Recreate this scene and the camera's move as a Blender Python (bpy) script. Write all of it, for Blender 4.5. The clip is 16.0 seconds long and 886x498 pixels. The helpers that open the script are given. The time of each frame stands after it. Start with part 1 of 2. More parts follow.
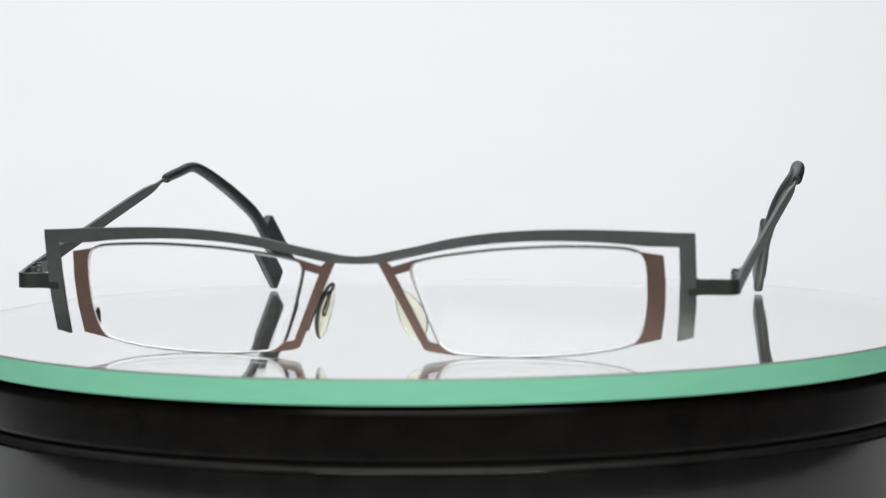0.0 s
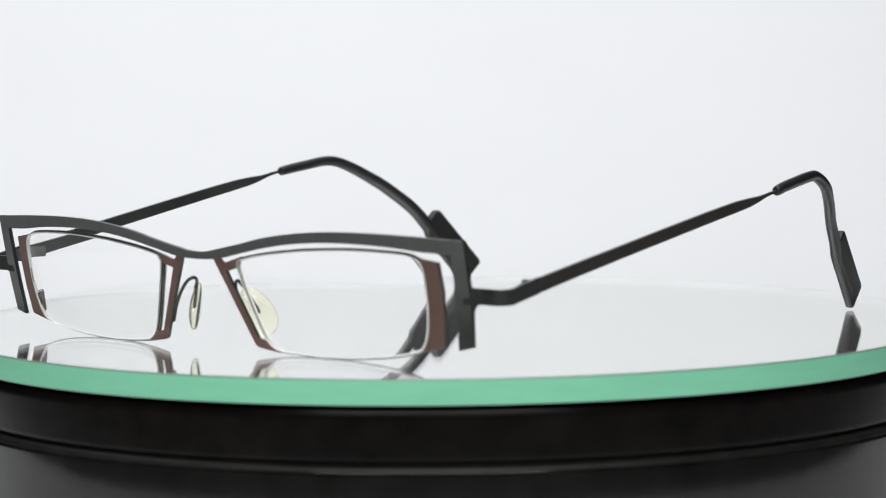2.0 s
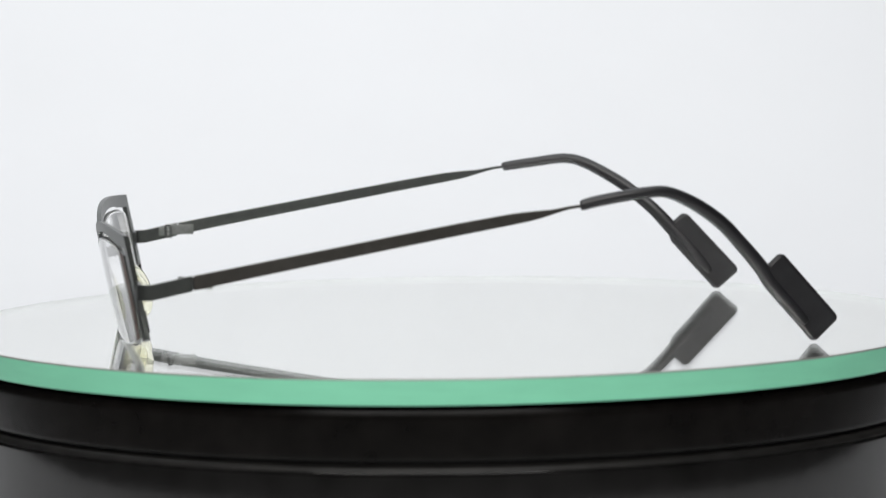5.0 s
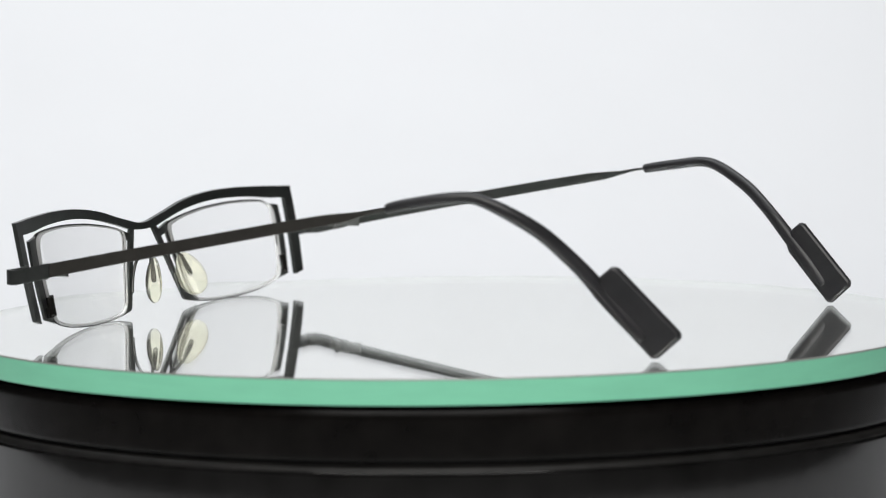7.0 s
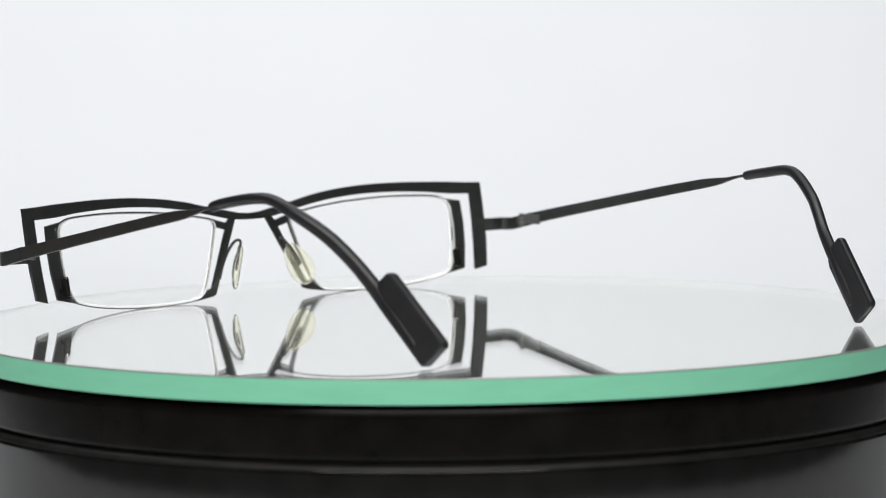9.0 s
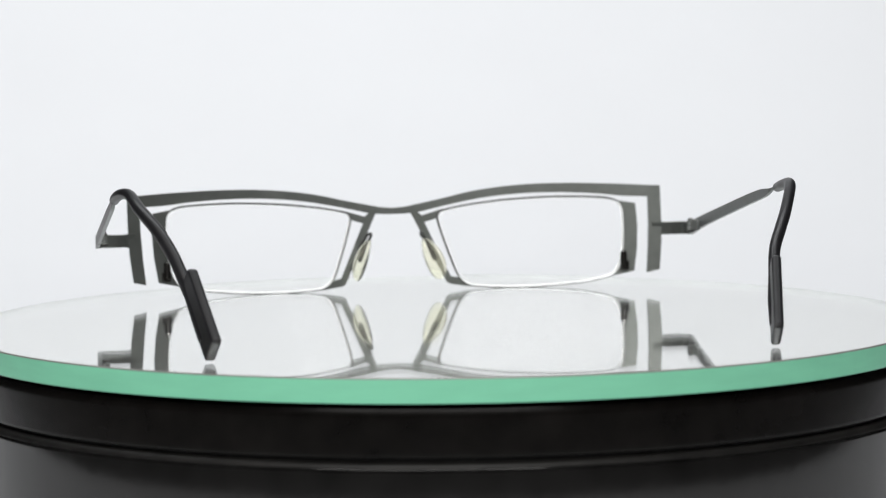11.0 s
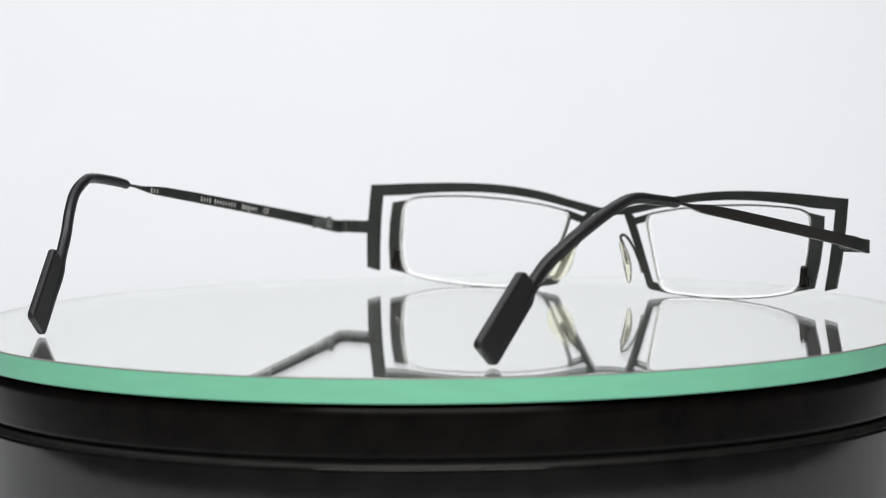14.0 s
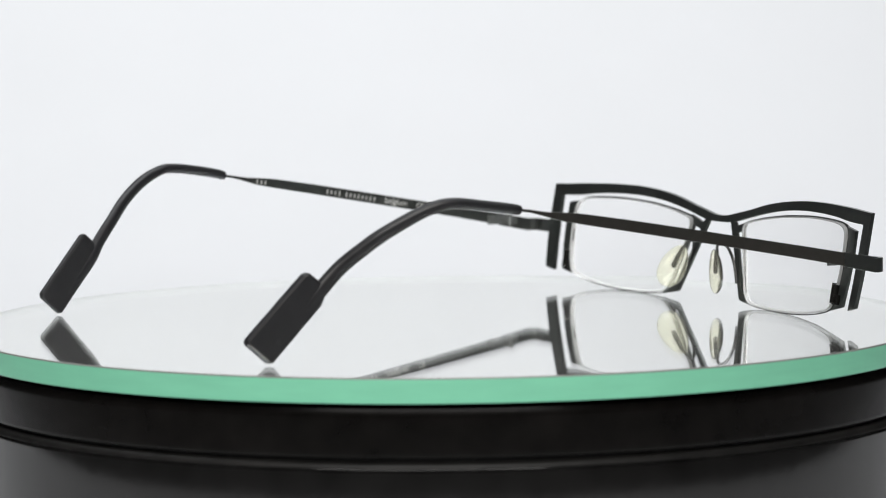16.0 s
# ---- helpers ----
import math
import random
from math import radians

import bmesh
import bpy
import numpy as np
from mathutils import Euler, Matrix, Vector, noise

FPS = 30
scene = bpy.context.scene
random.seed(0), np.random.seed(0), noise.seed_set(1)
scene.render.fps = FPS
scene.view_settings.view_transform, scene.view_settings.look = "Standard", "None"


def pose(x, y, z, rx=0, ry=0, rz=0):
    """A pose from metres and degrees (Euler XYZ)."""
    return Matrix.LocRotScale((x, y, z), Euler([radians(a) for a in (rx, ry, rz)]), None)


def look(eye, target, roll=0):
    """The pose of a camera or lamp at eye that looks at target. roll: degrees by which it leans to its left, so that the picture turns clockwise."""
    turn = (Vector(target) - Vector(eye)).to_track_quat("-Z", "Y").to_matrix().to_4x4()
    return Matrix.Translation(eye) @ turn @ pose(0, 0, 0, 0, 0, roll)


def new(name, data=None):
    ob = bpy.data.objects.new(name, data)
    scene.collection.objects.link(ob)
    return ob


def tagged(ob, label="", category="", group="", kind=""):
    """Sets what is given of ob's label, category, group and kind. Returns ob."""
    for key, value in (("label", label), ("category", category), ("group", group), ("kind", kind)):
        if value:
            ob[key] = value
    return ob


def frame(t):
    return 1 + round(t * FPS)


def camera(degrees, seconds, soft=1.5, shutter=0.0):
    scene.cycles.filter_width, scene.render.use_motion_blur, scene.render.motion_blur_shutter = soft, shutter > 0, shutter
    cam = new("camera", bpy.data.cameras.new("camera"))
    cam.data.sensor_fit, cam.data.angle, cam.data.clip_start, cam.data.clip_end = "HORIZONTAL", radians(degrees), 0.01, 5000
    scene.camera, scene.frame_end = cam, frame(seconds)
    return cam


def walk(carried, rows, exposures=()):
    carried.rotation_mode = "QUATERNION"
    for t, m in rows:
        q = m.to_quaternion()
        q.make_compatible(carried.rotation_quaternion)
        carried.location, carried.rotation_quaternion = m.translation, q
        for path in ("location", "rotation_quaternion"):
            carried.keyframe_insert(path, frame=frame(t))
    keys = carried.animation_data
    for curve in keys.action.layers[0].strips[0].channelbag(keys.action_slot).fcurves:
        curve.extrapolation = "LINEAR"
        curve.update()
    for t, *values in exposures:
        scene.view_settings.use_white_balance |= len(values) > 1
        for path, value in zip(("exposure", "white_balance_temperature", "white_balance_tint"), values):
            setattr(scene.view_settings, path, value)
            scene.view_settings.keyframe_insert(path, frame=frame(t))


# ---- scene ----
from mathutils.geometry import tessellate_polygon

TOP = 0.050          # height of the mirror disc's upper face over the table
SPIN = -14.266       # degrees a second
START = -12.96       # heading of the spectacles at the start


# ---- camera ----
def eye_pose(d, h, pan, pitch, roll):
    eye = Vector((0, -d, TOP + h))
    way = Vector((-math.sin(pan) * math.cos(pitch), math.cos(pan) * math.cos(pitch), math.sin(pitch)))
    return look(eye, eye + way, roll)


cam = camera(16.05, 16.0, soft=1.0)
near_pose = eye_pose(0.6992, 0.07189, 0.00045, -0.07997, -0.660)
back_pose = eye_pose(0.7168, 0.07536, 0.00042, -0.08241, -0.615)
walk(cam, [(0, near_pose), (4.2, near_pose), (8.2, near_pose), (10.3, back_pose), (13.0, back_pose), (16.0, back_pose)])
cam.data.dof.use_dof = True
cam.data.dof.focus_distance = 0.70
cam.data.dof.aperture_fstop = 24

# ---- world and lamps ----
world = bpy.data.worlds.new("studio_air")
scene.world = world
world.use_nodes = True
world.node_tree.nodes["Background"].inputs["Color"].default_value = (0.75, 0.85, 1.0, 1)
world.node_tree.nodes["Background"].inputs["Strength"].default_value = 0.06
scene.view_settings.exposure = 0.0


def softbox(name, eye, target, wide, deep, watts, colour):
    data = bpy.data.lights.new(name, "AREA")
    data.shape, data.size, data.size_y, data.energy, data.color = "RECTANGLE", wide, deep, watts, colour
    ob = new(name, data)
    ob.matrix_world = look(eye, target)
    return ob


softbox("softbox_over_backdrop", (-0.15, 0.15, 1.05), (-0.13, 1.0, 0.27), 1.3, 0.5, 12.3, (0.955, 0.988, 1.01))
# unseen fill, added to brighten the glass edge and the spectacles' front
softbox("fill_over_camera", (-0.05, -0.80, 0.74), (0, 0, 0.05), 0.9, 0.5, 9.0, (1.0, 0.98, 0.95))


# ---- materials ----
def material(name, colour, rough=0.5, metal=0.0, coat=0.0, spread=0.08, scale=300.0, bump=0.0, bump_scale=900.0,
             stretch=(1, 1, 1), trans=0.0, ior=1.5, spec=0.5, tint=1.0):
    m = bpy.data.materials.new(name)
    m.use_nodes = True
    nt = m.node_tree
    b = nt.nodes["Principled BSDF"]
    b.inputs["Roughness"].default_value = rough
    b.inputs["Metallic"].default_value = metal
    b.inputs["Coat Weight"].default_value = coat
    b.inputs["Transmission Weight"].default_value = trans
    b.inputs["IOR"].default_value = ior
    b.inputs["Specular IOR Level"].default_value = spec
    b.inputs["Specular Tint"].default_value = (tint, tint, tint, 1)
    tc = nt.nodes.new("ShaderNodeTexCoord")
    mp = nt.nodes.new("ShaderNodeMapping")
    mp.inputs["Scale"].default_value = stretch
    nt.links.new(tc.outputs["Object"], mp.inputs["Vector"])
    n1 = nt.nodes.new("ShaderNodeTexNoise")
    n1.inputs["Scale"].default_value = scale
    n1.inputs["Detail"].default_value = 6
    n2 = nt.nodes.new("ShaderNodeTexNoise")
    n2.inputs["Scale"].default_value = scale * 0.11
    nt.links.new(mp.outputs[0], n1.inputs["Vector"])
    nt.links.new(mp.outputs[0], n2.inputs["Vector"])
    add = nt.nodes.new("ShaderNodeMath")
    add.operation = "ADD"
    nt.links.new(n1.outputs[0], add.inputs[0])
    nt.links.new(n2.outputs[0], add.inputs[1])
    rng = nt.nodes.new("ShaderNodeMapRange")
    rng.inputs["From Min"].default_value, rng.inputs["From Max"].default_value = 0.7, 1.3
    nt.links.new(add.outputs[0], rng.inputs["Value"])
    mix = nt.nodes.new("ShaderNodeMix")
    mix.data_type = "RGBA"
    mix.inputs[6].default_value = (*[c * (1 - spread) for c in colour], 1)
    mix.inputs[7].default_value = (*[min(1, c * (1 + spread)) for c in colour], 1)
    nt.links.new(rng.outputs[0], mix.inputs[0])
    nt.links.new(mix.outputs[2], b.inputs["Base Color"])
    rr = nt.nodes.new("ShaderNodeMapRange")
    rr.inputs["To Min"].default_value, rr.inputs["To Max"].default_value = rough * 0.9, min(1, rough * 1.1)
    nt.links.new(n2.outputs[0], rr.inputs["Value"])
    nt.links.new(rr.outputs[0], b.inputs["Roughness"])
    if bump:
        n3 = nt.nodes.new("ShaderNodeTexNoise")
        n3.inputs["Scale"].default_value = bump_scale
        n3.inputs["Detail"].default_value = 4
        nt.links.new(mp.outputs[0], n3.inputs["Vector"])
        bp = nt.nodes.new("ShaderNodeBump")
        bp.inputs["Strength"].default_value = bump
        bp.inputs["Distance"].default_value = 0.0002
        nt.links.new(n3.outputs[0], bp.inputs["Height"])
        nt.links.new(bp.outputs[0], b.inputs["Normal"])
    return m


PAPER = material("white_paper", (0.83, 0.83, 0.845), 0.9, spread=0.012, scale=12, bump=0.05, bump_scale=400, spec=0.1)
TABLE = material("dark_table", (0.035, 0.033, 0.032), 0.5, spread=0.2, scale=30)
WALL = material("dark_grey_wall_paint", (0.06, 0.06, 0.062), 0.8, spread=0.08, scale=5)
DRUM = material("black_gloss_plastic", (0.0085, 0.0083, 0.0082), 0.085, spread=0.5, scale=160, bump=0.12, bump_scale=140, stretch=(1, 1, 0.6))
RING = material("black_satin_plastic", (0.0060, 0.0054, 0.0050), 0.24, spread=0.5, scale=160, bump=0.15, bump_scale=300, spec=0.12)
LIP = material("dull_black_plastic", (0.010, 0.0095, 0.009), 0.5, spread=0.5, scale=160, bump=0.15, bump_scale=300, spec=0.3)
SEAM = material("black_seam", (0.003, 0.003, 0.003), 0.6, spread=0.2)
EDGE = material("green_glass_edge", (0.25, 0.69, 0.465), 0.25, spread=0.05, scale=90, stretch=(1, 1, 6))
CLEAR = material("clear_float_glass", (0.97, 0.99, 0.98), 0.0, spread=0.0, trans=1.0, ior=1.5)
SILVER = material("hazy_mirror_silver", (1.0, 1.0, 0.985), 0.0, metal=0.972, spread=0.006, scale=25)
STEEL = material("grey_green_lacquered_steel", (0.108, 0.116, 0.111), 0.36, metal=0.88, spread=0.10, scale=500, bump=0.10, bump_scale=2600)
BROWN = material("brown_lacquered_steel", (0.118, 0.067, 0.054), 0.45, metal=0.25, spread=0.10, scale=600, bump=0.10, bump_scale=2600)
# outer faces only: warm dark tone painted for a sheen that shifts with view
TEMPLE = material("warm_sheen_steel", (0.083, 0.079, 0.072), 0.36, metal=0.7, spread=0.12, scale=500, bump=0.10, bump_scale=2600)
DARK = material("dark_hinge_steel", (0.05, 0.05, 0.048), 0.35, metal=0.8, spread=0.2, scale=900)
CLIP = material("blackened_steel", (0.018, 0.017, 0.016), 0.22, metal=0.5, spread=0.3, scale=900)
HINGE = material("grey_hinge_steel", (0.24, 0.25, 0.245), 0.35, metal=0.8, spread=0.2, scale=900)
CHROME = material("worn_chrome", (0.55, 0.55, 0.54), 0.2, metal=1.0, spread=0.15, scale=900)
RUBBER = material("black_acetate", (0.016, 0.016, 0.018), 0.40, spread=0.25, scale=300, bump=0.04, bump_scale=1500)
# grey put on the edge's inner wall for the reflection inside the glass
INNER_WALL = material("inner_wall_reflection", (0.36, 0.385, 0.375), 0.6, spread=0.04, scale=120)
# grey painted on the glass arris for the dark surroundings it reflects
ARRIS = material("arris_dark_reflection", (0.22, 0.225, 0.21), 0.35, spread=0.15, scale=300)
LENS = material("clear_lens", (1.0, 1.0, 1.0), 0.0, spread=0.0, trans=1.0, ior=1.4, tint=0.15)
# whitened to stand in for light refracted through the clear edge
LENS_EDGE = material("whitened_lens_edge", (0.95, 0.96, 0.96), 0.25, spread=0.03, scale=200, trans=0.64, ior=1.2)
SILICONE = material("clear_yellowed_silicone", (1.0, 0.975, 0.82), 0.04, coat=0.6, spread=0.03, scale=250, trans=0.91, ior=1.09)
INK = material("silver_print", (0.50, 0.50, 0.485), 0.6, spread=0.15, scale=3000)


# ---- mesh helpers ----
def part(name, bm, mats, parent, label="", smooth=False, bevel=0.0):
    me = bpy.data.meshes.new(name)
    bmesh.ops.recalc_face_normals(bm, faces=bm.faces)
    if smooth:
        for f in bm.faces:
            f.smooth = True
        for e in bm.edges:
            e.smooth = e.calc_face_angle(0) < 0.6
    bm.to_mesh(me)
    bm.free()
    for m in (mats if isinstance(mats, (list, tuple)) else [mats]):
        me.materials.append(m)
    ob = new(name, me)
    ob.parent = parent
    if bevel:
        md = ob.modifiers.new("soft_edge", "BEVEL")
        md.width, md.segments, md.limit_method, md.angle_limit = bevel, 2, "ANGLE", radians(40)
    return tagged(ob, label)


def spline(pts, steps=6, closed=False):
    """Catmull-Rom through points of any dimension."""
    p = [np.array(a, float) for a in pts]
    n = len(p)
    out = []
    for i in range(n if closed else n - 1):
        a, b, c, d = ((p[(i + j) % n] for j in (-1, 0, 1, 2)) if closed else
                      (p[max(i - 1, 0)], p[i], p[i + 1], p[min(i + 2, n - 1)]))
        for k in range(steps):
            t = k / steps
            out.append(0.5 * (2 * b + (c - a) * t + (2 * a - 5 * b + 4 * c - d) * t * t + (3 * b - a - 3 * c + d) * t ** 3))
    if not closed:
        out.append(p[-1])
    return out


def lathe(bm, profile, seg=192, closed=True):
    rings = []
    for r, z in profile:
        rings.append([bm.verts.new((r * math.cos(2 * math.pi * k / seg), r * math.sin(2 * math.pi * k / seg), z)) for k in range(seg)])
    for a, b in zip(rings, rings[1:] + (rings[:1] if closed else [])):
        for k in range(seg):
            bm.faces.new((a[k], a[(k + 1) % seg], b[(k + 1) % seg], b[k]))
    return rings


def tube(bm, path, radii, seg=12):
    """A swept round or oval bar. radii: one (side, up) pair for each point."""
    path = [Vector(p) for p in path]
    rings = []
    for i, c in enumerate(path):
        t = (path[min(i + 1, len(path) - 1)] - path[max(i - 1, 0)]).normalized()
        ref = Vector((0, 0, 1)) if abs(t.z) < 0.9 else Vector((0, 1, 0))
        side = t.cross(ref).normalized()
        up = side.cross(t)
        a, b = radii[i]
        rings.append([bm.verts.new(c + side * (a * math.cos(2 * math.pi * k / seg)) + up * (b * math.sin(2 * math.pi * k / seg))) for k in range(seg)])
    for a, b in zip(rings, rings[1:]):
        for k in range(seg):
            bm.faces.new((a[k], a[(k + 1) % seg], b[(k + 1) % seg], b[k]))
    bm.faces.new(rings[0])
    bm.faces.new(rings[-1])


MM = 0.001


def front_y(x, z):
    """The curved, tilted face of the spectacles, in millimetres."""
    return -72.85 + 0.00143 * x * x - 0.1967 * z


def on_front(x, z, back=0.0):
    # the half without print is a little wider than the other
    x = x * 1.006 - 0.35 * min(1.0, -x / 8) if x < 0 else x * 1.002
    return Vector((x, front_y(x, z) + back, z)) * MM


def dense(outline, step=1.2):
    out = []
    for a, b in zip(outline, outline[1:] + outline[:1]):
        a, b = np.array(a, float), np.array(b, float)
        n = max(1, int(np.linalg.norm(b - a) / step))
        out += [a + (b - a) * k / n for k in range(n)]
    return out


def plate(bm, outline, fore=0.0, back=0.8):
    """A part cut flat to an outline (x, z), sliced finely and bent to the front's curve; material 0 in front, 1 elsewhere."""
    f = [bm.verts.new((x, fore, z)) for x, z in outline]
    b = [bm.verts.new((x, back, z)) for x, z in outline]
    n = len(f)
    for i, j, k in tessellate_polygon([[Vector((x, z, 0)) for x, z in outline]]):
        bm.faces.new((f[i], f[j], f[k]))
        bm.faces.new((b[k], b[j], b[i])).material_index = 1
    for i in range(n):
        bm.faces.new((f[i], b[i], b[(i + 1) % n], f[(i + 1) % n])).material_index = 1
    lo, hi = min(x for x, z in outline), max(x for x, z in outline)
    x = lo + 1.5
    while x < hi - 0.5:
        bmesh.ops.bisect_plane(bm, geom=bm.verts[:] + bm.edges[:] + bm.faces[:], dist=1e-5, plane_co=(x, 0, 0), plane_no=(1, 0, 0))
        x += 1.5
    for v in bm.verts:
        v.co = on_front(v.co.x, v.co.z, v.co.y)


def block(bm, m, size):
    r = bmesh.ops.create_cube(bm, size=1.0)
    bmesh.ops.transform(bm, matrix=m @ Matrix.Diagonal((*size, 1)), verts=r["verts"])


def barrel(bm, m, r, h, seg=20):
    g = bmesh.ops.create_cone(bm, cap_ends=True, segments=seg, radius1=r, radius2=r, depth=h)
    bmesh.ops.transform(bm, matrix=m, verts=g["verts"])


# ---- setting: table and paper sweep ----
def build_setting():
    bm = bmesh.new()
    block(bm, pose(0, 0.35, -0.0215), (2.6, 2.2, 0.035))
    t = part("table", bm, TABLE, None, bevel=0.003)
    tagged(t, "dark table top under the white paper sweep", "table", kind="structure")
    for k, (x, y) in enumerate(((-1.2, -0.65), (1.2, -0.65), (-1.2, 1.35), (1.2, 1.35))):
        bm = bmesh.new()
        block(bm, pose(x, y, -0.3945), (0.06, 0.06, 0.711))
        part("table_leg", bm, TABLE, t, bevel=0.002)
    for name, centre, size, m in (("floor", (0, 0.2, -0.80), (5.2, 5.2, 0.1), TABLE), ("ceiling", (0, 0.2, 1.90), (5.2, 5.2, 0.1), WALL),
                                  ("wall_back", (0, 2.75, 0.55), (5.2, 0.1, 2.6), WALL), ("wall_front", (0, -2.35, 0.55), (5.2, 0.1, 2.6), WALL),
                                  ("wall_side_one", (-2.55, 0.2, 0.55), (0.1, 5.0, 2.6), WALL), ("wall_side_two", (2.55, 0.2, 0.55), (0.1, 5.0, 2.6), WALL)):
        bm = bmesh.new()
        block(bm, pose(*centre), size)
        tagged(part(name, bm, m, None), "plain dark grey %s of the studio" % name.split("_")[0], name.split("_")[0], kind="structure")
    prof = [(-0.215, 0.0)] + [(y, 0.0) for y in (-0.1, 0.0, 0.2, 0.4)]
    prof += [(0.55 + 0.45 * math.sin(a), 0.45 - 0.45 * math.cos(a)) for a in np.linspace(0, math.pi / 2, 24)]
    prof += [(1.0, z) for z in (0.6, 0.9, 1.2, 1.6)]
    bm = bmesh.new()
    rows = []
    for x in np.linspace(-0.365, 0.365, 49):
        # unseen front, rounded to shape its reflection in the drum, widens into the sweep
        front = -math.sqrt(0.0885 - x * x) if abs(x) < 0.27 else -0.125 + (abs(x) - 0.27) * 1.9
        rows.append([bm.verts.new((x, 0.2 + (y - 0.2) * (0.2 - front) / 0.415 if y < 0.2 else y, z)) for y, z in prof])
    for a, b in zip(rows, rows[1:]):
        for i in range(len(prof) - 1):
            bm.faces.new((a[i], a[i + 1], b[i + 1], b[i]))
    ob = part("backdrop", bm, PAPER, None, smooth=True)
    md = ob.modifiers.new("paper_thickness", "SOLIDIFY")
    md.thickness, md.offset = 0.002, 0.0
    tagged(ob, "seamless white paper sweep curving up behind the turntable, its unseen front rounded for reflections", "backdrop", kind="structure")


def build_turntable():
    root = new("turntable")
    tagged(root, "round glossy black plastic display turntable with a groove", "turntable")
    g = -0.0160
    bm = bmesh.new()
    lathe(bm, [(0.020, -0.0056), (0.1066, -0.0056), (0.1076, -0.0062), (0.1080, -0.0072), (0.1081, -0.0078), (0.1081, -0.0082), (0.1081, g + 0.0008), (0.1081, g + 0.0002), (0.1080, g + 0.00002),
               (0.1077, g), (0.020, g)])
    part("upper_ring", bm, RING, root, smooth=True)
    bm = bmesh.new()
    lathe(bm, [(0.030, g - 0.0001), (0.1072, g - 0.0001), (0.1072, g - 0.0007), (0.030, g - 0.0007)])
    part("groove", bm, SEAM, root, "black shadow groove between ring and drum")
    bm = bmesh.new()
    lathe(bm, [(0.020, g - 0.0020), (0.1094, g - 0.0020), (0.10950, g - 0.0022), (0.10952, g - 0.0028), (0.1097, -0.030), (0.1097, -0.043), (0.1097, -0.044),
               (0.1090, -0.0465), (0.1070, -0.0475), (0.020, -0.0475)])
    part("drum", bm, DRUM, root, smooth=True)
    bm = bmesh.new()
    lathe(bm, [(0.100, g - 0.0008), (0.1082, g - 0.0008), (0.1088, g - 0.0009), (0.1092, g - 0.0012), (0.10945, g - 0.0016), (0.1095, g - 0.0020), (0.100, g - 0.0020)])
    part("rounded_lip", bm, LIP, root, "dull rounded lip under the groove", smooth=True)
    for k in range(4):
        bm = bmesh.new()
        a = math.pi * (0.25 + 0.5 * k)
        barrel(bm, pose(0.085 * math.cos(a), 0.085 * math.sin(a), -0.04875), 0.009, 0.0025)
        part("foot", bm, SEAM, root, "flat rubber foot")
    root.location = (0, 0, TOP)
    return root


def build_disc():
    root = new("mirror_disc")
    tagged(root, "round mirror plate with a green glass edge on the turntable", "mirror")
    r, t = 0.1095, 0.00516
    bm = bmesh.new()
    lathe(bm, [(r - 0.00035, -t + 0.0003), (r - 0.00035, 0.0), (r - 0.0001, -0.00005), (r, -0.0003), (r, -t + 0.0002), (r - 0.0002, -t), (r - 0.00035, -t)], 256)
    for f in bm.faces:
        if all(abs(v.co.xy.length - r + 0.00035) < 1e-5 for v in f.verts):
            f.material_index = 1
        elif all(v.co.z > -0.00031 for v in f.verts):
            f.material_index = 2
    part("glass_edge", bm, [EDGE, INNER_WALL, ARRIS], root, "polished green glass edge", smooth=False)
    bm = bmesh.new()
    g = bmesh.ops.create_circle(bm, cap_ends=True, segments=256, radius=r - 0.0004)
    for v in bm.verts:
        v.co.z = -t + 0.0006
    part("silvering", bm, SILVER, root, "bright mirror silvering under the glass")
    bm = bmesh.new()
    lathe(bm, [(r - 0.0005, -t + 0.0002), (r - 0.0002, -t + 0.0002), (r - 0.0002, -t), (r - 0.0005, -t)], 64)
    bmesh.ops.create_circle(bm, cap_ends=True, segments=128, radius=r - 0.0006, matrix=Matrix.Translation((0, 0, -t + 0.0002)))
    part("backing", bm, SEAM, root, "black backing paint")
    bm = bmesh.new()
    bmesh.ops.create_circle(bm, cap_ends=True, segments=256, radius=r - 0.0004)
    glass = part("glass_plate", bm, CLEAR, root, "clear glass face")
    glass.visible_shadow = False
    root.location = (0, 0, TOP)
    return root


# ---- spectacles ----
BAR_TOP = [(0, 20.5), (3, 20.75), (6, 21.35), (12.4, 22.65), (18.3, 24.0), (24.2, 24.95), (29.9, 25.55), (35.6, 25.9), (41.2, 26.0),
           (46.7, 25.97), (52.2, 25.8), (57.7, 25.6), (63, 25.3), (67.15, 25.15)]
BAR_LOW = [(64.1, 22.4), (57.5, 22.65), (52.1, 23.2), (46.6, 23.55), (41, 23.72), (35.4, 23.7), (29.8, 23.4), (24.1, 22.85), (18.3, 21.95),
           (12.4, 20.75), (6.5, 19.45), (3.5, 19.1), (0, 19.0)]
LENS_LINE = [(12.3, 19.6), (18.2, 20.75), (24, 21.5), (29.7, 22.05), (41, 22.55), (52, 22.25), (55.8, 21.5), (57.2, 20.2), (57.65, 17.7),
             (57.6, 12), (56.9, 7.4), (55.7, 4.3), (53.8, 2.7), (47.6, 1.35), (39.7, 0.55), (34, 0.3), (28.3, 0.25), (21.4, 0.6), (18, 1.2),
             (15.8, 3.2), (13.8, 8.2), (11.9, 14), (11.0, 17.4), (11.2, 18.7)]


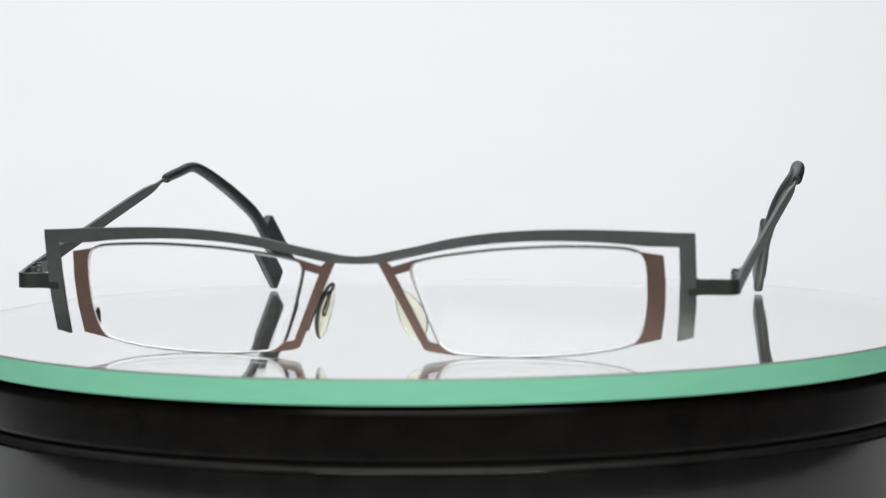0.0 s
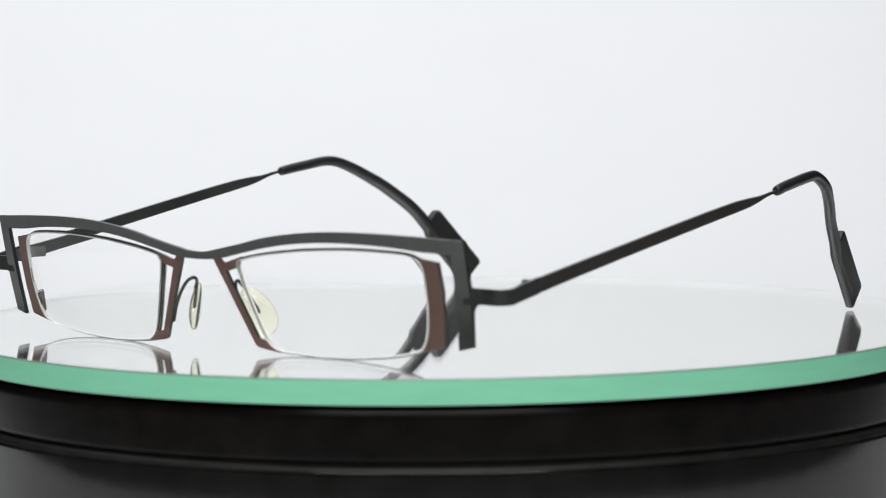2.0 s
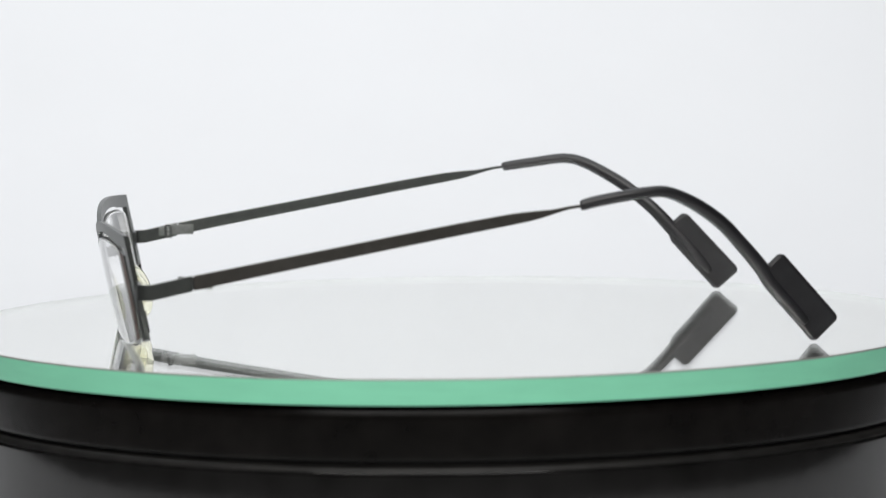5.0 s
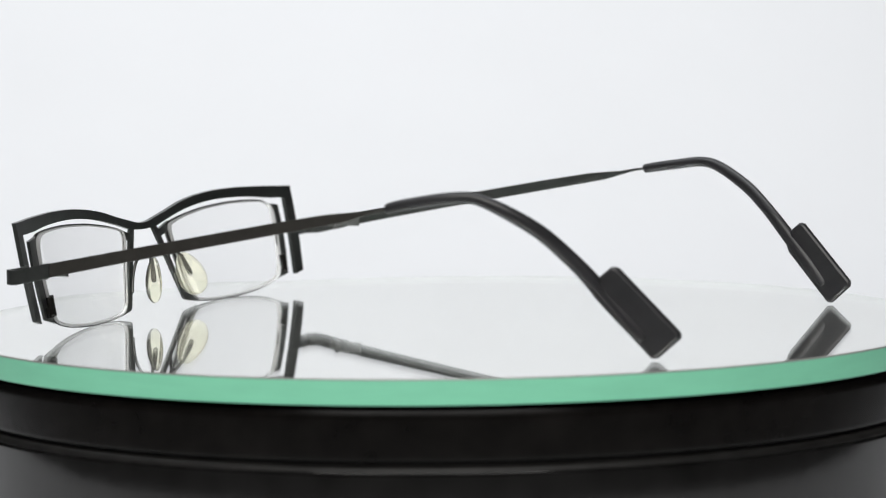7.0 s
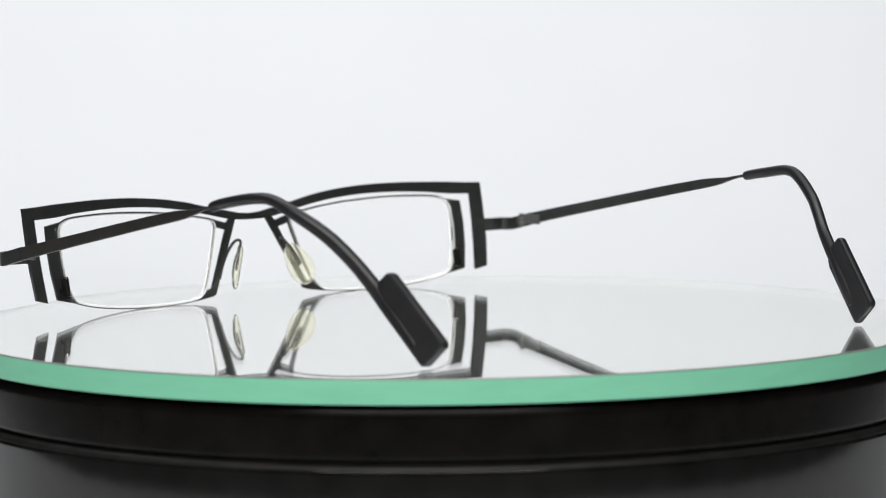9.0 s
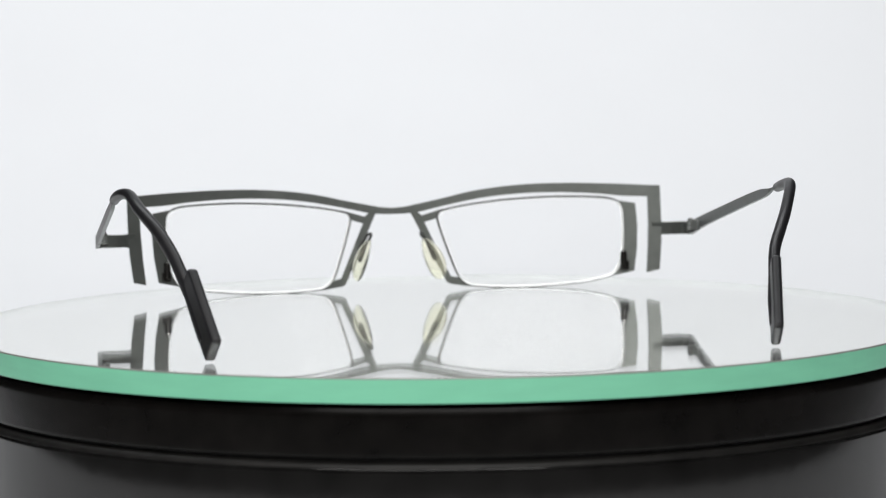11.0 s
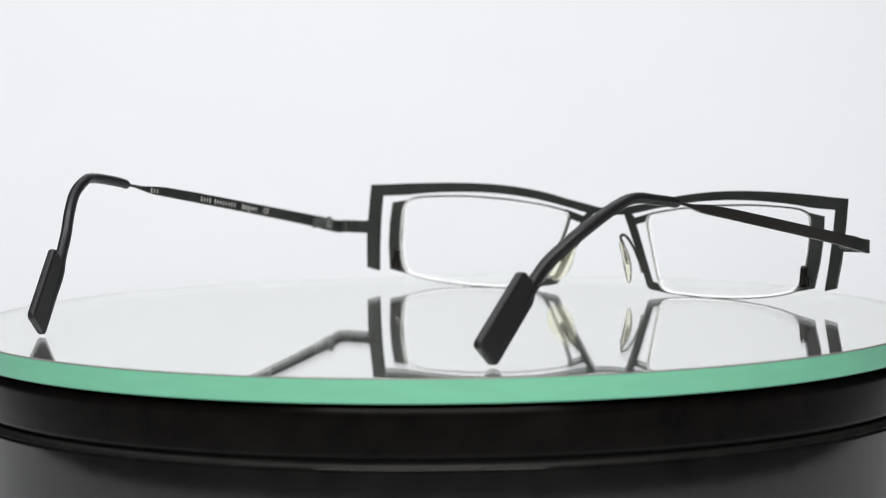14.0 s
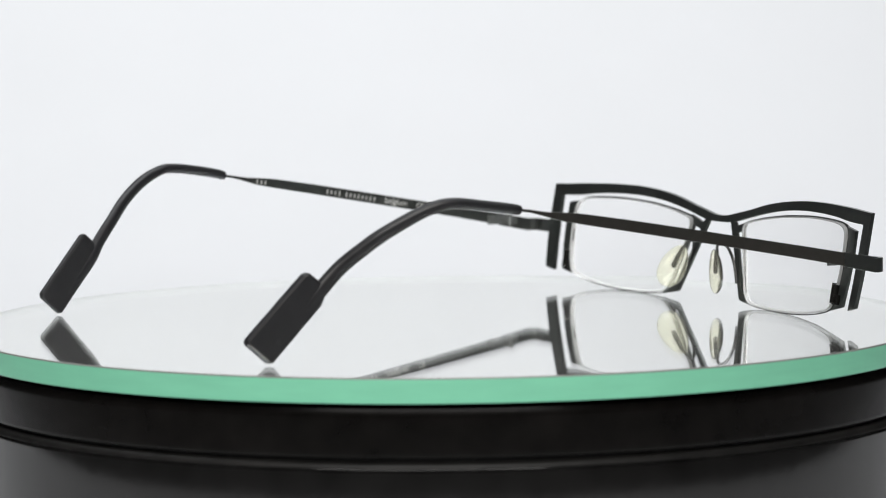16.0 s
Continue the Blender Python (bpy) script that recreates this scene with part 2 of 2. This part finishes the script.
def build_front(root):
    top = [tuple(p) for p in spline(BAR_TOP, 4)]
    low = [tuple(p) for p in spline(BAR_LOW, 4)]
    half = top + [tuple(d) for d in drop_path()] + low
    outline = half + [(-x, z) for x, z in reversed(half[1:-1])]
    bm = bmesh.new()
    plate(bm, outline, 0.0, 1.0)
    part("brow_bar", bm, [STEEL, STEEL], root, "grey-green brow bar with dropped ends", smooth=True, bevel=0.00012)


def drop_path():
    line = [(67.15, 25.15), (67.15, 21.0), (67.1, 16.0), (66.9, 11.0), (66.1, 4.1), (63.0, 3.35), (63.6, 9.7), (64.0, 16.5), (64.1, 22.4)]
    out = []
    for a, b in zip(line, line[1:]):
        a, b = np.array(a), np.array(b)
        n = max(1, int(np.linalg.norm(b - a) / 1.5))
        out += [a + (b - a) * k / n for k in range(n)]
    return out[1:]


def build_side(root, s):
    """One half's lens, brackets, pad and clip; s is 1 or -1."""
    bracket = [(4.3, 19.35), (12.7, 1.7), (13.6, 1.25), (18.9, 0.45), (15.7, 2.75), (13.7, 3.2), (7.6, 16.8), (10.7, 17.7), (11.2, 19.2), (12.4, 20.05), (7.1, 18.45), (6.1, 19.4)]
    bm = bmesh.new()
    plate(bm, [(s * x, z) for x, z in dense(bracket)], 0.12, 0.80)
    part("nose_bracket", bm, [BROWN, STEEL], root, "brown Y-shaped bracket beside the nose", smooth=True)
    wing = [(60.9, 20.75), (61.15, 15.4), (60.8, 9.7), (59.85, 3.8), (54.0, 2.5)] + \
           [tuple(p) for p in spline([(54.0, 2.5), (55.7, 4.0), (56.7, 6.3), (57.3, 9.7), (57.65, 15.4), (57.65, 18.8), (56.9, 20.9), (55.9, 21.55)], 4)][1:]
    bm = bmesh.new()
    plate(bm, [(s * x, z) for x, z in dense(wing)], 0.12, 0.85)
    part("side_plate", bm, [BROWN, STEEL], root, "brown plate at the lens's outer edge", smooth=True)
    line = spline(LENS_LINE, 5, closed=True)
    # wire along the top and the inner edge of the lens
    n = len(line)
    wire = [line[i % n] for i in range(19 * 5, n + 6 * 5 + 1)]
    bm = bmesh.new()
    tube(bm, [on_front(s * x, z, 0.35) for x, z in wire], [(0.00020, 0.00020)] * len(wire), 8)
    part("rim_wire", bm, DARK, root, smooth=True)
    # lens: a weak diverging lens, two curved faces of rings round the middle, and an edge
    bm = bmesh.new()
    mid = np.mean(line, axis=0)

    def on_lens(x, z, behind):
        up, r2 = z - mid[1], (x - mid[0]) ** 2 + (z - mid[1]) ** 2
        return on_front(s * x, z, 0.00143 * up * up + (0.85 + 0.0014 * r2 if behind else -0.25))

    faces = []
    for behind in (False, True):
        rings = []
        for k in range(12):
            f = (1 - k / 12) * 0.996
            rings.append([bm.verts.new(on_lens(mid[0] + (x - mid[0]) * f, mid[1] + (z - mid[1]) * f, behind)) for x, z in line])
        c = bm.verts.new(on_lens(mid[0], mid[1], behind))
        for a, b in zip(rings, rings[1:]):
            for i in range(n):
                bm.faces.new((a[i], a[(i + 1) % n], b[(i + 1) % n], b[i]))
        for i in range(n):
            bm.faces.new((rings[-1][i], rings[-1][(i + 1) % n], c))
        faces.append(rings[0])
    for i in range(n):
        bm.faces.new((faces[0][i], faces[0][(i + 1) % n], faces[1][(i + 1) % n], faces[1][i])).material_index = 1
    lens = part("lens", bm, [LENS, LENS_EDGE], root, "clear narrow lens with a polished edge", smooth=True)
    lens.visible_shadow = False
    # white band added on both faces in place of the rim's refracted light
    bm = bmesh.new()
    inner = []
    for i in range(n):
        t = line[(i + 1) % n] - line[i - 1]
        inner.append(line[i] + np.array((-t[1], t[0])) / np.linalg.norm(t) * -0.31)
    for behind, proud in ((False, -0.00003), (True, 0.00003)):
        a = [bm.verts.new(on_lens(x, z, behind) + Vector((0, proud, 0))) for x, z in line]
        b = [bm.verts.new(on_lens(x, z, behind) + Vector((0, proud, 0))) for x, z in inner]
        for i in range(n):
            bm.faces.new((a[i], a[(i + 1) % n], b[(i + 1) % n], b[i]))
    light_band = part("rim_light_band", bm, LENS_EDGE, lens, "white band painted for the light refracted at the lens rim", smooth=True)
    light_band.visible_shadow = False
    bm = bmesh.new()
    rim = [line[i] + (line[i] - inner[i]) * 0.65 for i in range(n)]
    tube(bm, [on_front(s * x, z, 0.8) for x, z in rim + rim[:1]], [(0.00015, 0.00015)] * (n + 1), 6)
    part("lens_groove", bm, DARK, lens, "thin dark groove line round the lens", smooth=True)
    # clip behind the plate
    bm = bmesh.new()
    base = Vector((s * 57.8, front_y(57.8, 6.5) + 1.85, 6.6)) * MM
    barrel(bm, Matrix.Translation(base) @ pose(0, 0, 0, 11, 0, 0), 0.00085, 0.0042)
    block(bm, Matrix.Translation(base + Vector((s * 0.0003, -0.0002, -0.0013))), (0.0021, 0.0011, 0.0022))
    clip = part("lens_clip", bm, CLIP, root, "dark barrel clip behind the plate", bevel=0.00012)
    bm = bmesh.new()
    barrel(bm, Matrix.Translation(base + Vector((0, 0, 0.0022))) @ pose(0, 0, 0, 11, 0, 0), 0.0005, 0.0006)
    part("screw", bm, CHROME, clip)
    # nose pad
    top, low = Vector((s * 6.9, -70.1, 13.6)), Vector((s * 11.5, -66.9, 2.8))
    mid3, axis = (top + low) / 2, (top - low).normalized()
    face = Vector((-s * 0.85, 0.5, 0.0))
    face = (face - axis * face.dot(axis)).normalized()
    side = axis.cross(face)
    m = Matrix((side, axis, face)).transposed().to_4x4()
    bm = bmesh.new()
    bmesh.ops.create_uvsphere(bm, u_segments=28, v_segments=18, radius=1.0)
    for v in bm.verts:
        x, y, z = v.co
        wide = 3.3 - 0.7 * y
        v.co = (Matrix.Translation(mid3) @ m @ Vector((x * wide, y * 5.6, z * 1.15 + 0.45 * y * y))) * MM
    pad = part("nose_pad", bm, SILICONE, root, "clear yellowed silicone nose pad", smooth=True)
    pad.visible_shadow = False
    bm = bmesh.new()
    tube(bm, [(mid3 + axis * a - face * 0.1) * MM for a in (-0.6, -0.2, 0.7, 2.0, 3.6, 5.0)],
         [(0.0004, 0.0004), (0.0006, 0.0006), (0.00065, 0.00065), (0.0006, 0.0006), (0.00045, 0.00045), (0.0004, 0.0004)], 10)
    part("pad_core", bm, CLIP, pad, "dark metal core inside the pad", smooth=True)
    p = mid3 + axis * 4.4 - face * 0.3
    arm = spline([p, (s * 6.5, -70.6, 13.7), (s * 6.4, -71.5, 14.5), (s * 7.0, -72.8, 13.9), (s * 8.3, -73.5, 11.6), (s * 9.9, -73.35, 8.6), (s * 11.4, -72.75, 5.2)], 6)
    bm = bmesh.new()
    tube(bm, [Vector(a) * MM for a in arm], [(0.00036, 0.00036)] * len(arm), 8)
    part("pad_arm", bm, DARK, root, "bent wire arm of the nose pad", smooth=True)


STRIP = [(-66.8, 14.35, 3.0), (-58, 16.03, 2.95), (-45, 18.5, 2.75), (-31, 21.08, 2.6), (-17.5, 23.55, 2.55), (-4.2, 25.95, 2.45), (6.0, 27.7, 2.25),
         (10.5, 28.35, 1.8), (14, 29.0, 0.95), (17, 29.75, 0.65), (21.5, 30.3, 0.6)]
# knots of the ear tips' middle line: out, back, up, thickness
TIP_ONE = [(76.4, 19.4, 30.15, 1.6), (76.4, 19.9, 30.25, 2.15), (76.3, 22.5, 30.9, 2.3), (76.0, 28.0, 31.85, 2.35), (75.3, 33.4, 32.5, 2.35), (74.2, 37.6, 32.3, 2.4),
           (72.7, 43.3, 29.75, 2.75), (69.6, 49.2, 25.7, 2.95), (66.9, 53.9, 21.0, 3.05), (65.1, 58.0, 16.4, 3.2), (63.9, 60.4, 13.1, 3.4),
           (62.9, 64.1, 8.8, 3.3), (61.9, 67.6, 4.8, 2.9), (61.75, 68.3, 4.0, 1.6)]
TIP_TWO = [(72.4, 22.2, 30.05, 1.6), (72.4, 22.7, 30.15, 2.15), (72.2, 25.5, 30.6, 2.3), (71.6, 30.0, 31.2, 2.35), (70.9, 37.4, 32.0, 2.4), (69.5, 42.6, 30.7, 2.6),
           (66.4, 49.9, 26.5, 2.9), (64.0, 54.2, 23.1, 3.0), (61.6, 58.4, 19.2, 3.1), (60.2, 62.8, 14.2, 3.3), (58.8, 67.4, 8.8, 3.3), (58.2, 70.6, 5.0, 2.9), (58.1, 71.3, 4.2, 1.6)]

LEAN_ONE, LEAN_TWO = (-0.246, 0.043), (-0.175, 0.055)


def build_temple(root, s, plan, shift, knots, lean, marked):
    """One arm. plan: (y, x) knots of its way seen from above; shift: how much further back its tip lies."""
    py, px = zip(*plan)

    def at(y, z):
        y2 = y + shift * min(1.0, max(0.0, (y + 50) / 70))
        return Vector((s * float(np.interp(y2, py, px)), y2, z)) * MM

    def strip(lo, hi):
        rows = []
        ys = [lo + (hi - lo) * k / 40 for k in range(41)]
        sy = [a[0] for a in STRIP]
        for y in ys:
            z, h = float(np.interp(y, sy, [a[1] for a in STRIP])), float(np.interp(y, sy, [a[2] for a in STRIP]))
            t = 0.45 if h > 0.9 else 0.3
            c = at(y, z)
            rows.append([bm.verts.new(c + Vector((dx, 0, dz)) * MM) for dx, dz in ((-t, -h / 2), (t, -h / 2), (t, h / 2), (-t, h / 2))])
        for a, b in zip(rows, rows[1:]):
            for k in range(4):
                bm.faces.new((a[k], a[(k + 1) % 4], b[(k + 1) % 4], b[k])).material_index = int(k == 2 - s)
        bm.faces.new(rows[0])
        bm.faces.new(rows[-1])

    # end piece: leaves the brow bar sideways, turns back, ends at the hinge
    bm = bmesh.new()
    out = plan[0][1]
    pts = [(65.6, front_y(65.6, 14.4) + 0.5), (70, front_y(70, 14.4) + 0.35), (out - 1.8, -68.6), (out - 0.6, -67.9), (out, -66.4), (plan[0][1], -62.5), (float(np.interp(-57.95, py, px)), -57.95)]
    pts = [np.array(p) for p in spline(pts, 5)]
    rows = []
    for i, p in enumerate(pts):
        d = pts[min(i + 1, len(pts) - 1)] - pts[max(i - 1, 0)]
        nrm = np.array((-d[1], d[0])) / np.linalg.norm(d) * 0.42
        z = 14.35 + max(0.0, (p[1] + 66) * 0.21)
        h = 1.75 if p[0] < 68 and p[1] < -66 else 1.58
        rows.append([bm.verts.new(Vector((s * (p[0] + e * nrm[0]), p[1] + e * nrm[1], z + g)) * MM) for e, g in ((-1, -h), (1, -h), (1, h), (-1, h))])
    for a, b in zip(rows, rows[1:]):
        for k in range(4):
            bm.faces.new((a[k], a[(k + 1) % 4], b[(k + 1) % 4], b[k]))
    bm.faces.new(rows[0])
    bm.faces.new(rows[-1])
    part("end_piece", bm, STEEL, root, bevel=0.0001)

    bm = bmesh.new()
    strip(-57.7, 21.4)
    arm = part("temple", bm, [STEEL, TEMPLE], root, "thin flat grey-green steel temple arm", bevel=0.0001)
    # hinge on the inner side
    h = at(-60.2, 15.6) - Vector((s * 0.0014, 0, 0))
    bm = bmesh.new()
    for dz in (-0.0009, 0.0, 0.0009):
        barrel(bm, Matrix.Translation(h + Vector((0, 0, dz))), 0.00085, 0.0008)
    block(bm, Matrix.Translation(h + Vector((s * 0.0006, 0.0032, 0.0004))), (0.0007, 0.0060, 0.0024))
    block(bm, Matrix.Translation(h + Vector((s * 0.0006, -0.0010, 0.0))), (0.0008, 0.0026, 0.0020))
    part("hinge", bm, HINGE, arm, "small steel barrel hinge", bevel=0.00008)
    bm = bmesh.new()
    barrel(bm, Matrix.Translation(h + Vector((0, 0, 0.0015))), 0.0006, 0.0005)
    part("screw", bm, CHROME, arm, "tiny hinge screw head")
    bm = bmesh.new()
    barrel(bm, Matrix.Translation(h + Vector((0, 0, -0.0014))), 0.0010, 0.0003)
    part("washer", bm, CHROME, arm, "bright hinge washer")
    # acetate tip: tapering tube and a flat rectangular paddle
    line = spline(knots, 5)
    bm = bmesh.new()
    tube(bm, [Vector((s * a[0], a[1], a[2])) * MM for a in line], [(min(a[3] / 2, 1.25) * MM, a[3] / 2 * MM) for a in line], 16)
    tip = part("ear_tip", bm, RUBBER, arm, "black acetate ear tip", smooth=True)
    shape = [(59.9, 16.6), (62.1, 18.5), (62.8, 18.75), (63.6, 18.3), (75.0, 5.7), (75.35, 5.0), (75.1, 4.3), (70.8, 0.45), (70.1, 0.2), (69.4, 0.5), (59.6, 11.7), (59.0, 13.2)]
    bm = bmesh.new()
    # the paddle lies in the plane of the tip, turned a little inwards
    y0, z0, x0 = knots[-4][1], knots[-4][2], knots[-4][0]

    def on_tip(y, z, dx):
        y = y + shift
        return Vector((s * (x0 + lean[0] * (y - y0) + lean[1] * (z - z0) + dx), y, z)) * MM

    a = [bm.verts.new(on_tip(y, z, -1.05)) for y, z in shape]
    b = [bm.verts.new(on_tip(y, z, 1.05)) for y, z in shape]
    bm.faces.new(a)
    bm.faces.new(list(reversed(b)))
    for i in range(len(a)):
        bm.faces.new((a[i], b[i], b[(i + 1) % len(a)], a[(i + 1) % len(a)]))
    part("paddle", bm, RUBBER, arm, "flat rectangular black end paddle", bevel=0.0007)
    if marked:
        mark_temple(arm, at, s)


def mark_temple(arm, at, s):
    """Faint print on the inner face: unreadable bars, a country and two letters."""
    def frame_at(y):
        sy = [a[0] for a in STRIP]
        z = float(np.interp(y, sy, [a[1] for a in STRIP]))
        z2 = float(np.interp(y + 1, sy, [a[1] for a in STRIP]))
        o, d = at(y, z), (at(y - 1, 2 * z - z2) - at(y, z)).normalized()
        n = Vector((-s, 0, 0))
        n = (n - d * n.dot(d)).normalized()
        u = n.cross(d)
        m = Matrix((d, u, n)).transposed().to_4x4()
        m.translation = o + n * 0.00047
        return m

    for y, length in ((11.2, 3.0), (-8.1, 4.2), (-13.4, 8.4)):
        bm = bmesh.new()
        k = int(length / 0.95)
        for i in range(k):
            hgt = 0.0009 if i % 3 else 0.0012
            block(bm, frame_at(y - i * 1.12) @ Matrix.Translation((0.0003, -0.0001, 0.00001)), (0.00033, hgt, 0.00004))
        part("print_bar", bm, INK, arm, "faint silver print")
    for text, y in (("belgium", -24.5), ("CE", -33.4)):
        cu = bpy.data.curves.new("print_letters", "FONT")
        cu.body, cu.size, cu.extrude = text, 0.0021 if y > -30 else 0.0018, 0.00001
        cu.offset = 0.000015
        ob = new("print_letters", cu)
        me = bpy.data.meshes.new_from_object(ob)
        bpy.data.objects.remove(ob)
        me.materials.append(INK)
        me.transform(frame_at(y) @ Matrix.Translation((0, -0.0006, 0.00001)))
        ob = new("print_letters", me)
        ob.parent = arm
        tagged(ob, "faint silver lettering")


def build_spectacles():
    root = new("eyeglasses")
    tagged(root, "grey-green and brown steel eyeglasses standing open on the mirror disc", "eyeglasses")
    build_front(root)
    for s in (1, -1):
        build_side(root, s)
    build_temple(root, 1, [(-67, 75.0), (-55.6, 75.1), (20, 76.4), (60, 64.9), (63, 64.6), (70.7, 61.8), (78, 60.8)], 0.0, TIP_ONE, LEAN_ONE, True)
    build_temple(root, -1, [(-67, 74.9), (-55.6, 74.6), (22, 72.4), (62, 60.1), (66, 59.3), (74, 58.2), (80, 57.6)], 2.5, TIP_TWO, LEAN_TWO, False)
    root.location = (0, 0, TOP)
    return root


build_setting()
build_turntable()
disc = build_disc()
glasses = build_spectacles()


def motions():
    # the turntable's heading, with the small unevenness of its drive
    at_s = (0, 0.5, 1, 1.5, 2, 3, 4, 6.5, 7, 8, 10.5, 11.5, 12, 12.5, 13, 14, 14.5, 15, 16)
    drift = (-0.32, -0.19, -0.09, 0.04, 0.17, 0.17, 0.22, 0.26, 0.21, 0.14, -0.26, -0.31, -0.21, -0.13, -0.03, 0.05, 0.11, 0.17, 0.14)
    rows = [(0.5 * k, pose(0, 0, TOP, 0, 0, START + SPIN * 0.5 * k + float(np.interp(0.5 * k, at_s, drift)))) for k in range(33)]
    walk(disc, rows)
    walk(glasses, rows)


motions()
